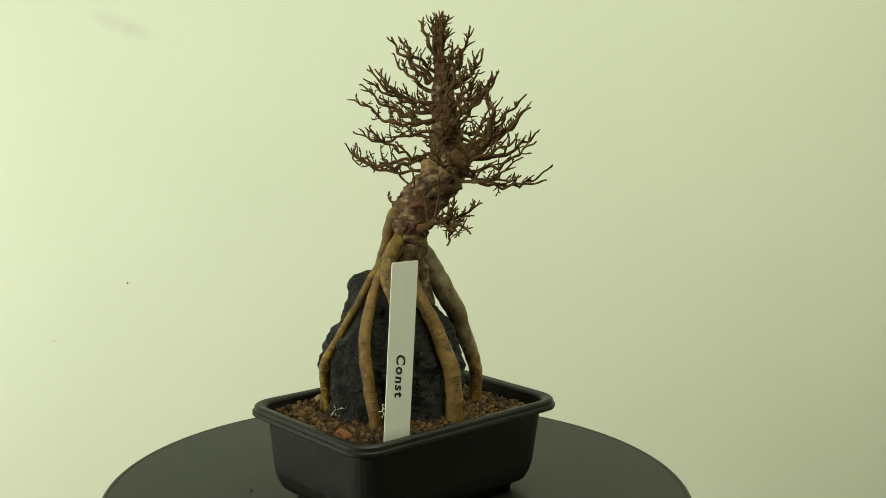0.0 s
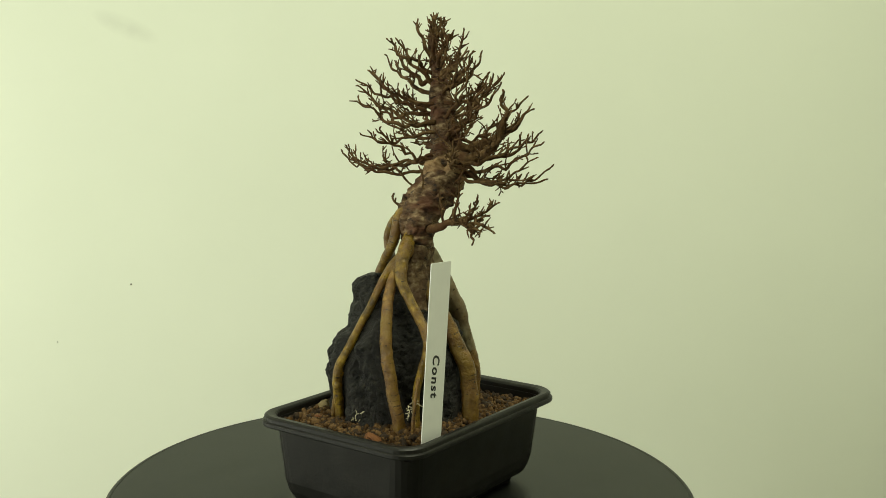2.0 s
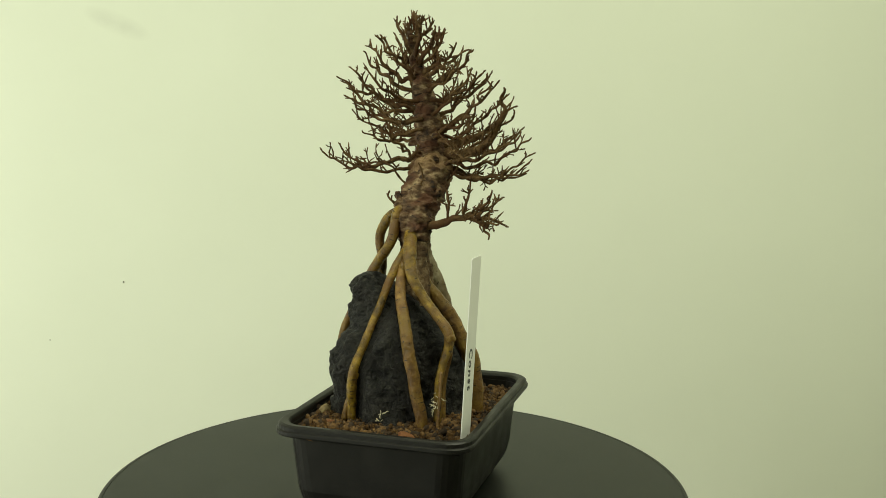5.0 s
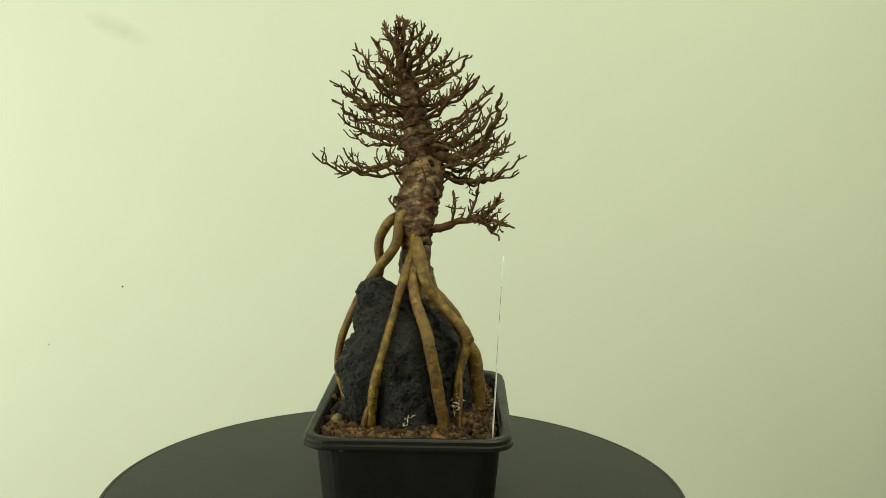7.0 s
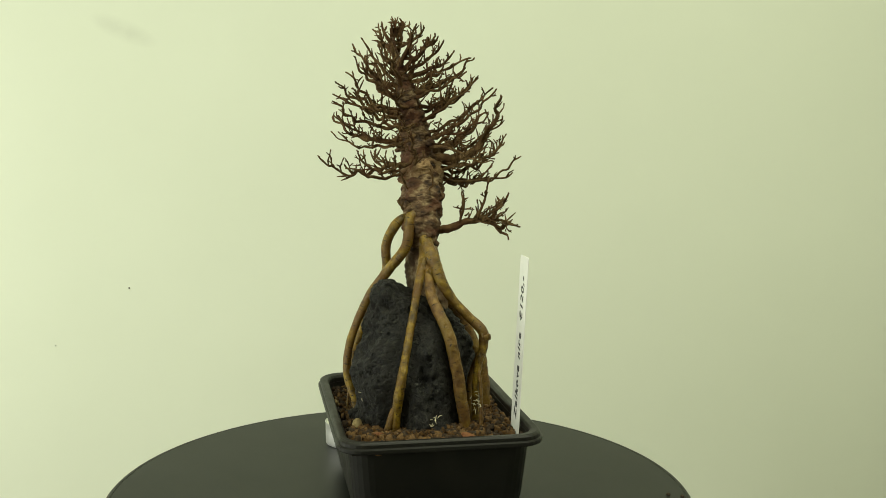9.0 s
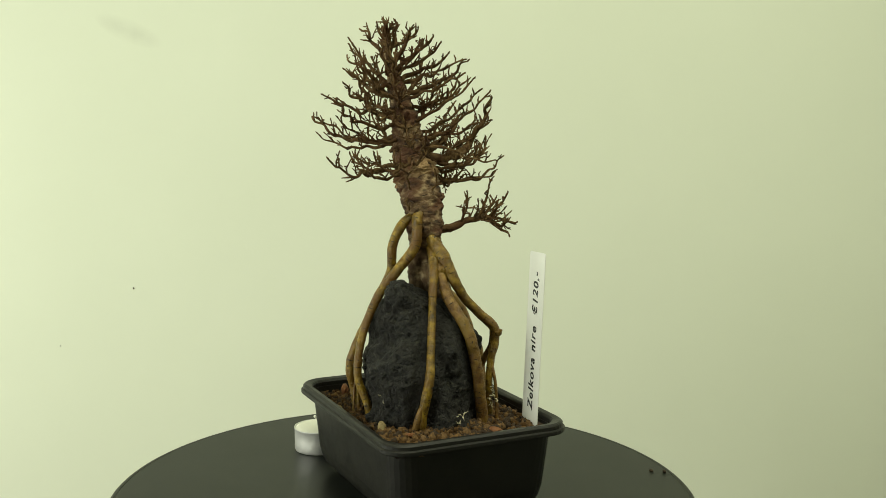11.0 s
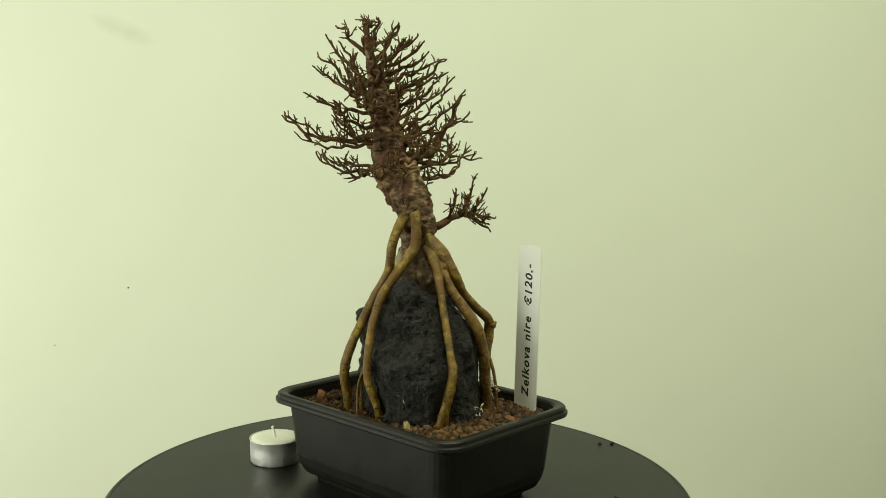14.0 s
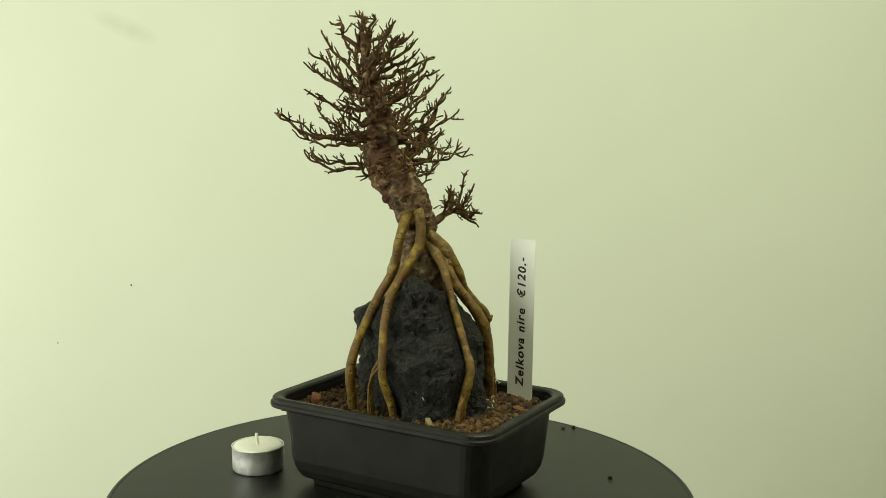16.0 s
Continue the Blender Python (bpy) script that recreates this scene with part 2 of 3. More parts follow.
# ---- the room ----
def room():
    for name, b, mat, text in (
            ("wall_north", (-1600, 900, -900, 1600, 1000, 1500), M_WALL, "plain cream painted wall behind the turntable"),
            ("wall_south", (-1600, -2100, -900, 1600, -2000, 1500), M_SIDE, "plain unseen wall toned to limit bounced light"),
            ("wall_east", (1500, -2000, -900, 1600, 900, 1500), M_SIDE, "plain unseen side wall toned to limit bounced light"),
            ("floor", (-1600, -2100, -1000, 1600, 1000, -900), M_FLOOR, "plain brown floor"),
            ("ceiling", (-1600, -2100, 1500, 1600, 1000, 1600), M_CEIL, "plain white ceiling")):
        solid(name, box(*b), mat, ((b[0] + b[3]) / 2, (b[1] + b[4]) / 2, b[2]), text, name.split("_")[0], kind="structure", smooth=False)
    # unseen wall; its two openings are added to make room for the fill lamps
    west = Shell()
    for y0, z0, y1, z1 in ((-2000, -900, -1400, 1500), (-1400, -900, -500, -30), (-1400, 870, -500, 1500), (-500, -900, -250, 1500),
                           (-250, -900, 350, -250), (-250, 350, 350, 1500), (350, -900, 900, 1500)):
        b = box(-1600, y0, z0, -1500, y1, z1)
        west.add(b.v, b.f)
    solid("wall_west", west, M_SIDE, (-1550, -550, -900), "plain unseen side wall with two openings added for the fill lamps", "wall", kind="structure", smooth=False)
    solid("plinth", lathe([(120, -900), (120, -13)], 48), M_DISC, (0, 0, -900), "plain black plinth under the turntable", "plinth", kind="structure", smooth=False)
    wall = bpy.data.objects["wall_north"]
    for x, z, r in ((-424, -7, 1.3), (-540, -99, 0.9)):
        part("wall_speck", lathe([(r * 0.4, -r), (r, 0), (r * 0.4, r)], 8), M_CRUMB_AND_SHADE, wall).matrix_basis = Matrix.Translation(
            (Vector((x, 899.5, z)) + ORIGIN[wall] * 0 - ORIGIN[wall]) / 1000) @ Matrix.Translation(ORIGIN[wall] / 1000)


room()


# ---- turntable and what stands on it ----
def turntable():
    ob = thing("turntable", (0, 0, -13), "round matt black turntable disc", "turntable")
    R = 203
    part("disc", lathe([(R - 3, -13), (R - 3, 2.6), (R - 3.6, 3.2)], 160), M_DISC, ob, smooth=False)
    part("edge_band", lathe([(R - 3, -13), (R - 0.8, -13), (R, -12), (R, 1.8), (R - 0.5, 2.8), (R - 1.6, 3.25), (R - 3.2, 3.25), (R - 3.2, -12)], 160), M_DISC, ob, smooth=False)
    return ob


def rounded_rect(hx, hy, r, n=16):
    out = []
    for cx, cy, a0 in ((hx - r, hy - r, 0), (-hx + r, hy - r, 90), (-hx + r, -hy + r, 180), (hx - r, -hy + r, 270)):
        for k in range(n + 1):
            a = radians(a0 + 90 * k / n)
            out.append((cx + r * math.cos(a), cy + r * math.sin(a)))
    return out


POT = Matrix.Translation((1.9, -5.2, 0.128)) @ Matrix.Rotation(radians(37.9), 4, "Z") @ Matrix.Diagonal((1, 1.025, 0.96, 1))


def loft(rows, close_first=True, close_last=True, turns=16):
    """Rounded rectangles (hx, hy, r, z) skinned one after the other."""
    v, f = [], []
    for hx, hy, r, z in rows:
        v += [POT @ Vector((x, y, z)) for x, y in rounded_rect(hx, hy, r, turns)]
    n = len(rounded_rect(10, 10, 1, turns))
    for i in range(len(rows) - 1):
        for k in range(n):
            j = (k + 1) % n
            f.append((i * n + k, i * n + j, (i + 1) * n + j, (i + 1) * n + k))
    if close_first:
        f.append(tuple(range(n))[::-1])
    if close_last:
        f.append(tuple((len(rows) - 1) * n + k for k in range(n)))
    return Shell().add(v, f)


def plant_pot():
    ob = thing("plant_pot", (-1.6, -6, 3.2), "rectangular black plastic plant pot with a flanged rim", "plant pot")
    part("body", loft([(71, 48, 10, 10), (73.5, 50, 13, 12), (76, 52, 14, 17), (77.5, 53.4, 14, 24), (80.4, 56.4, 14, 60), (81.6, 57.6, 14, 66),
                       (80.2, 56.4, 13, 66), (76, 51.5, 12, 20), (74, 49, 11, 16)], turns=6), M_PLASTIC, ob, smooth=False)
    part("foot", loft([(64, 42, 9, 3.2), (64.5, 42.5, 9, 4), (66, 44, 9, 10.5), (61, 39, 9, 10.5), (59, 37, 9, 3.2)], False, False), M_PLASTIC, ob, smooth=False)
    part("rim", loft([(81, 57, 14, 63.2), (87.6, 62.4, 16, 63.4), (89.0, 63.7, 16.6, 63.9), (89.4, 64.1, 17, 64.6), (89.4, 64.1, 17, 66.6), (89.0, 63.7, 16.8, 67.2),
                      (88.2, 62.9, 16.4, 67.5), (88.2, 62.9, 16.4, 69.8), (87.6, 62.3, 16.2, 70.6), (86.6, 61.4, 16, 71.2), (84.8, 60.0, 15.4, 71.0), (82.6, 58.3, 14.6, 70.6),
                      (81.8, 57.7, 14, 70.1), (80.9, 57.0, 13.6, 69), (80.6, 56.7, 13.2, 65)], False, False, 7),
         M_PLASTIC, ob, smooth=False)
    return ob


def soil_height(x, y):
    d = math.hypot((x + 10) / 1.15, y + 6)
    return 62.5 + 5.0 * max(0.0, 1 - max(0, d - 30) / 45) + 1.2 * noise.noise(Vector((x, y, 3)) / 22)


def soil():
    v, f = [], []
    nx, ny = 48, 36
    for j in range(ny + 1):
        for i in range(nx + 1):
            p = POT @ Vector((-79 + 158 * i / nx, -55 + 110 * j / ny, 0))
            v.append((p.x, p.y, soil_height(p.x, p.y) - 1.5))
    for j in range(ny):
        for i in range(nx):
            a = j * (nx + 1) + i
            f.append((a, a + 1, a + nx + 2, a + nx + 1))
    ob = thing("soil", (-0.5, -7, 60), "brown fired-clay granules filling the pot", "soil", kind="stuff")
    part("soil_bed", Shell().add(v, f), M_SOIL, ob)
    return ob


# lumps for granules
def lump(shell, c, r, rng, squash=0.8, detail=1):
    bm = bmesh.new()
    bmesh.ops.create_icosphere(bm, subdivisions=detail, radius=1)
    turn = Euler([rng.uniform(0, 6.28) for _ in range(3)]).to_matrix()
    off = Vector([rng.uniform(0, 99) for _ in range(3)])
    st = Vector((1, rng.uniform(0.7, 1.1), rng.uniform(0.6, 1.0)))
    bm.verts.index_update()
    v = []
    for q in bm.verts:
        p = q.co * (1 + 0.55 * noise.noise(q.co * 1.3 + off))
        p = turn @ Vector((p.x * st.x, p.y * st.y, p.z * st.z * squash))
        v.append(Vector(c) + p * r)
    shell.add(v, [[q.index for q in fc.verts] for fc in bm.faces])
    bm.free()


def granules(parent):
    rng = random.Random(4)
    shells = [Shell(), Shell(), Shell()]
    for n in range(3900):
        x, y = rng.uniform(-78, 78), rng.uniform(-54, 54)
        if abs(x) > 68 and abs(y) > 44 and math.hypot(abs(x) - 68, abs(y) - 44) > 9:
            continue
        p = POT @ Vector((x, y, 0))
        r = rng.choice((1.3, 1.5, 1.8, 2.1, 2.4, 2.7)) * (1.45 if x < -30 and rng.random() < 0.5 else 1.0)
        lump(shells[n % 3], (p.x, p.y, soil_height(p.x, p.y) - 0.8 + rng.uniform(-1.0, 1.4)), r, rng)
    # granules heaped against the foot of the rock
    for n in range(900):
        a, off = rng.uniform(0, 6.283), abs(rng.gauss(0, 5))
        x, y = -10 + (50 + off) * math.cos(a), -6 + (41 + off) * math.sin(a)
        q = POT.inverted() @ Vector((x, y, 0))
        if abs(q.x) > 76 or abs(q.y) > 52:
            continue
        heap = max(0, 1 - off / 9) * (2.5 + 3.5 * (0.5 + noise.noise(Vector((x, y, 0)) / 14)))
        lump(shells[n % 3], (x, y, soil_height(x, y) - 1.2 + heap * rng.uniform(0.6, 1)), rng.uniform(1.2, 2.3), rng)
    for sh, mat in zip(shells, (M_GRAIN, M_GRAIN2, M_GRAIN3)):
        tagged(part("granules", sh, mat, parent), kind="stuff")


M_GRAIN2 = material("dark_clay_granules", [(0.3, (0.014, 0.00726, 0.00187)), (0.7, (0.042, 0.0208, 0.00487))], 500, 0.92, bump=0.6, bump_scale=900)
M_GRAIN3 = material("light_clay_granules", [(0.3, (0.062, 0.031, 0.008)), (0.7, (0.165, 0.088, 0.026))], 500, 0.92, bump=0.6, bump_scale=900)

# the roots: bark, way down from the trunk, thickness
ROOTS = [
(M_OLIVE, [(-2, -2, 201), (-10, 6, 197), (-15, 13, 183), (-11, 16, 163), (-8, 25, 146), (-6, 34, 128), (-6, 42, 111), (-7, 47, 94), (-3, 45, 76), (-2, 44, 60)],
 [4, 4.3, 4, 3.8, 3.8, 3.8, 3.9, 4.2, 3.9, 3.8]),
(M_OLIVE, [(-3, -4, 204), (-11, -3, 199), (-15, -2, 181), (-19, 9, 165), (-22, 21, 149), (-27, 28, 132), (-33, 32, 114), (-35, 33, 94), (-34, 27, 76), (-33, 24, 60)],
 [4.5, 4.6, 4.3, 4.2, 3.8, 3.4, 3.3, 3.4, 3.4, 3.6]),
(M_OLIVE, [(-4, -9, 182), (-12, -14, 173), (-20, -16, 165), (-28, -17, 152), (-34, -18, 140), (-41, -19, 128), (-48, -20, 115), (-55, -21, 102), (-56, -19, 90), (-54, -16, 76), (-53, -14, 60)],
 [3.5, 4.4, 3.8, 3.3, 3.1, 3.1, 3.2, 3.6, 4.0, 3.7, 3.5]),
(M_RED, [(-5, -13, 178), (-14, -19, 168), (-20, -22, 158), (-24, -27, 147), (-27, -35, 136), (-29, -42, 124), (-29, -45, 112), (-27, -47, 99), (-25, -48, 85), (-22, -49, 71), (-21, -49, 58)],
 [3.5, 4.5, 4.2, 4.4, 4.6, 4.8, 4.8, 4.8, 4.8, 4.9, 5]),
(M_OLIVE, [(2, -6, 196), (-5, -11, 186), (-13, -21, 174), (-16, -29, 159), (-12, -35, 147), (-8, -44, 136), (-5, -54, 126), (-5, -55, 116), (-8, -53, 104), (-11, -52, 88), (-11, -52, 60)],
 [3.5, 5.4, 5.6, 4.5, 3.9, 3.9, 4.2, 3.8, 3.2, 3, 3]),
(M_RED, [(-5, -54, 124), (-2, -52, 112), (0, -45, 98), (-1, -43, 84), (-2, -45, 60)], [3, 2.8, 2.7, 2.7, 2.7]),
(M_RED, [(3, -9, 160), (5, -17, 149), (11, -25, 138), (17, -29, 127), (22, -32, 114), (27, -36, 102), (29, -37, 90), (30, -38, 76), (30, -38, 58)],
 [4.5, 5, 5.5, 6, 6.5, 6.8, 6.8, 7, 7]),
(M_PALE, [(8, 0, 174), (18, 3, 158), (26, 4, 144), (34, 7, 130), (39, 11, 116), (45, 14, 102), (48, 14, 93)],
 [8.5, 9, 8.8, 8.2, 7.4, 6.4, 4.0]),
(M_RED, [(42, 15, 111), (45, 14, 102), (49, 13, 88), (49, 12, 74), (49, 12, 58)], [4.5, 6.2, 5.8, 5.4, 5.4]),
(M_OLIVE, [(-27, 33, 104), (-22, 36, 94), (-22, 37, 82), (-22, 36, 60)], [1.6, 1.6, 1.6, 1.8])]

# the rock's level cuts: z, middle x and y, half widths
ROCK = [(56, -10, -5, 48, 42), (68, -10, -6, 50, 42), (82, -10.5, -6, 49, 41), (95, -11, -6, 48, 40), (106, -11, -6, 46.5, 39), (118, -9.5, -8, 43, 37),
        (127, -9, -5, 38, 33), (136, -12, -3, 32, 27), (144, -18, 0, 24, 20.5), (150, -24, 4, 17.5, 14.5), (156, -25.5, 6, 11.5, 9.5), (159, -26, 6, 4, 4)]


def rock():
    z, cx, cy, hx, hy = np.array(ROCK, float).T
    s = np.arange(len(z))
    ways = {}
    for _, pts, rad in ROOTS:
        path, at = spline(pts, 1.2)
        for q, a in zip(path, at):
            if q.z < 158:
                for k in (-1, 0, 1):
                    ways.setdefault(int(q.z) + k, []).append((*q, np.interp(a, range(len(rad)), rad)))
    v, f = [], []
    nu, nv = 220, 170
    for i in range(nv + 1):
        q = i / nv * (len(z) - 1)
        zz, x0, y0, a, b = (np.interp(q, s, k) for k in (z, cx, cy, hx, hy))
        for k in range(nu):
            t = 2 * math.pi * k / nu
            c, d = math.cos(t), math.sin(t)
            w = 3.2 if c > 0 and d > 0 else 2.1
            e = (abs(c) ** w + abs(d) ** w) ** (-1 / w)
            p = Vector((x0 + a * c * e, y0 + b * d * e, zz))
            o = Vector((c, d, 0.25))
            g = 5.0 * noise.noise(p / 24) + 3.2 * noise.noise(p / 10 + Vector((7, 0, 0))) + 1.6 * noise.noise(p / 4.2)
            g += 2.0 * noise.noise(Vector((p.x / 4.5, p.y / 4.5, p.z / 14)))
            # a shoulder standing out behind the roots
            g += 11 * math.exp(-((p.x - 8) ** 2 + (p.y - 24) ** 2 + (p.z - 126) ** 2) / 260)
            g -= max(0, noise.noise(p / 2.4 + Vector((0, 9, 0))) - 0.1) * 2.2
            g -= max(0, noise.noise(p / 6.5 + Vector((4, 9, 0))) - 0.2) * 3.5
            q = p + o * (g - 1.0)
            # the roots lie on the stone, so it gives way under them
            best = {}
            for ax, ay, az, ar in ways.get(int(q.z), ()):
                rx, ry = ax - x0, ay - y0
                rl = math.hypot(rx, ry)
                side = abs((q.x - x0) * ry - (q.y - y0) * rx) / rl
                along = ((q.x - x0) * rx + (q.y - y0) * ry) / rl
                if side < ar * 3.4 and along > rl - ar * 0.9:
                    w = min(1, (ar * 3.4 - side) / (ar * 1.6))
                    pull = (along - rl + ar * 0.9) * w
                    if pull > best.get("pull", 0):
                        best = {"pull": pull, "x": rx / rl, "y": ry / rl}
            if best:
                q.x -= best["x"] * best["pull"]
                q.y -= best["y"] * best["pull"]
            v.append(q)
    for i in range(nv):
        for k in range(nu):
            j = (k + 1) % nu
            f.append((i * nu + k, i * nu + j, (i + 1) * nu + j, (i + 1) * nu + k))
    f.append(tuple(nv * nu + k for k in range(nu)))
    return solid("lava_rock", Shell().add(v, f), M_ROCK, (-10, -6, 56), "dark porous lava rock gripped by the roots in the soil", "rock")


def grow(shell, rng, p, d, length, r, depth, lift=0.1, capped=True, least=0.3):
    """A kinked shoot with side shoots at its nodes, kept under the crown's dome."""
    n = max(2, int(length / rng.uniform(2.8, 4.2)))
    pts, dirs = [Vector(p)], []
    d = d.normalized()
    for _ in range(n):
        d = (d + Vector([rng.gauss(0, 0.34) for _ in range(3)]) + Vector((0, 0, lift))).normalized()
        q = pts[-1] + d * length / n
        if capped and q.z > min(338, 347 - 0.68 * math.hypot(q.x - 17, (q.y - 21) * 0.8)):
            break
        pts.append(q)
        dirs.append(d)
    n = len(pts) - 1
    if n < 1:
        return
    tube(shell, pts, [max(least, r * (1 - 0.28 * i / n)) * (1.4 if i % 2 else 0.9) for i in range(n + 1)], 5, smooth_path=False)
    if depth:
        flip = rng.choice((-1, 1))
        for i in range(1, n):
            if rng.random() < 0.7:
                flip = -flip
                ax = dirs[i].cross(Vector((0, 0, 1)))
                ax = (ax.normalized() * flip + Vector([rng.gauss(0, 0.55) for _ in range(3)])).normalized()
                dd = dirs[i] * 0.6 + ax * 0.9
                grow(shell, rng, pts[i], dd, max(1.8, length * rng.uniform(0.18, 0.5) * (1.15 - 0.5 * i / n)), r * 0.74, depth - 1, lift, capped, least)


def limb(tree, pts, r0, r1, seed, shoots=9, reach=20, mat=None, start=0.25):
    rng = random.Random(seed)
    sh = Shell()
    # slight wandering between the given points
    path, at = spline(pts, 5)
    path = [path[0]] + [p + Vector([rng.gauss(0, 1.1) for _ in range(3)]) for p in path[1:-1]] + [path[-1]]
    rad = np.linspace(r0, r1, len(path))
    tube(sh, path, list(rad), 8, step=1.6, lump=0.4, fine=3, seed=seed)
    ob = part("branch", sh, mat or M_TWIG, tree)
    tw = Shell()
    n = len(path) - 1
    flip = 1
    for k in range(shoots):
        q = start + (0.97 - start) * (k + rng.uniform(0.1, 0.9)) / shoots
        i = min(n - 1, int(q * n))
        d = (path[i + 1] - path[i]).normalized()
        flip = -flip
        ax = d.cross(Vector((0, 0, 1))).normalized() * flip
        dd = d * 0.7 + ax * rng.uniform(0.15, 0.9) + Vector((0, 0, rng.uniform(-0.1, 1.15)))
        grow(tw, rng, path[i], dd, reach * rng.uniform(0.6, 1.15) * (1.25 - 0.7 * q), 0.52, 2 if rng.random() < 0.3 else 1)
    grow(tw, rng, path[-1], path[-1] - path[-2], reach * 0.18, r1 * 0.95, 0)
    tagged(part("twig_spray", tw, M_TWIG, ob), kind="stuff")
    return ob


def tree():
    ob = thing("bonsai_tree", (0, 0, 62), "leafless bonsai tree with exposed roots clasping a rock", "bonsai tree")
    # trunk: pale foot, scarred bend, pale graft collar, tapering top
    sh = Shell()
    tube(sh, [(8, -8, 136), (5, -5, 150), (3, -4, 164), (2, -5, 176), (2, -5, 186)], [10, 10.4, 10.5, 10.4, 9], 40, 1.2, 0.2, 9, 5, 0.1)
    tube(sh, [(0, -8, 178), (-3, -13, 158), (-3, -17, 146), (-2, -20, 134)], [8, 9, 8.6, 7.5], 32, 1.2, 0.2, 9, 9, 0.05)
    part("trunk_foot", sh, M_FOOT, ob, "mottled lower trunk")
    sh = Shell()
    tube(sh, [(4, -5, 172), (2, -5, 180), (1, -5, 195), (9, -2, 209), (20, 4, 222), (25, 9, 236), (25, 12, 250),
              (23, 13, 266), (22, 17, 281), (21, 21, 295), (18, 24, 309), (16, 26, 322)],
         [8.5, 10.4, 12.7, 13.6, 13.6, 12.6, 10.6, 8.8, 7.2, 5.0, 3.0, 1.6], 72, 0.8, 0.23, 6, 3, 0.11)
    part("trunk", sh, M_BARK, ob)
    sh = Shell()
    tube(sh, [(17, 2.5, 218), (20.5, 4.8, 224), (22.6, 6.4, 229.5), (24.6, 8.8, 236.5)], [10.5, 15.6, 15.4, 9.5], 60, 0.8, 0.28, 5, 31, 0.1)
    part("graft_collar", sh, M_SCAR, ob, "pale ring of scar tissue")
    # burrs and torn bark on the bend
    rng = random.Random(77)
    for c, r in (((-5, -13, 190), 7), ((-8, -8, 197), 6), ((-6, 1, 206), 6), ((-9, -2, 205), 4.5), ((-5, 6, 210), 3.6), ((13, -14, 212), 4), ((33, 2, 224), 4), ((14, 14, 218), 4.4), ((6, -12, 187), 4.2), ((-10, -9, 192), 4),
                 ((36, 14, 243), 4), ((16, 20, 245), 4), ((20, -2, 250), 4), ((27, 22, 262), 3.4), ((15, 10, 270), 3.2)):
        sh = Shell()
        lump(sh, c, r * 0.8, rng, 0.9, 3)
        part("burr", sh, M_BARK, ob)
    for n, (mat, pts, rad) in enumerate(ROOTS):
        sh = Shell()
        tube(sh, pts, [r * 0.82 for r in rad], 22, 0.9, 0.11, 6, n + 20, 0.02)
        part("root", sh, mat, ob)
    # knots where the roots part
    for c, r, mat in (((-18, -21, 165), 4.2, M_OLIVE), ((-16, -24, 161), 3.6, M_OLIVE), ((-5, -57, 122), 4.0, M_OLIVE), ((-55, -21, 97), 3.6, M_OLIVE), ((-7, 46, 97), 3.8, M_RED)):
        sh = Shell()
        lump(sh, c, r * 0.85, rng, 0.9, 3)
        part("knot", sh, mat, ob)
    # the forked foot of one root, thin side rootlets
    for pts, r in (([(-55, -19, 86), (-56, -14, 76), (-57, -10, 62)], 2.2), ([(-31, 33, 102), (-25, 37, 94), (-23, 39, 84), (-25, 40, 62)], 0.8),
                   ([(-10, -54, 100), (-13, -57, 86), (-15, -58, 64)], 1.2)):
        sh = Shell()
        tube(sh, pts, [r] * len(pts), 10, 1.5, 0.2, 4)
        part("rootlet", sh, M_RED, ob)
    # a raised dark lump stands in for the shade inside a hollow
    sh = Shell()
    lump(sh, (30.5, -3.5, 237), 3.8, rng, 0.8, 3)
    part("hollow_shade_lump", sh, M_CRUMB_AND_SHADE, ob, "dark lump painted as the shade inside a hollow")
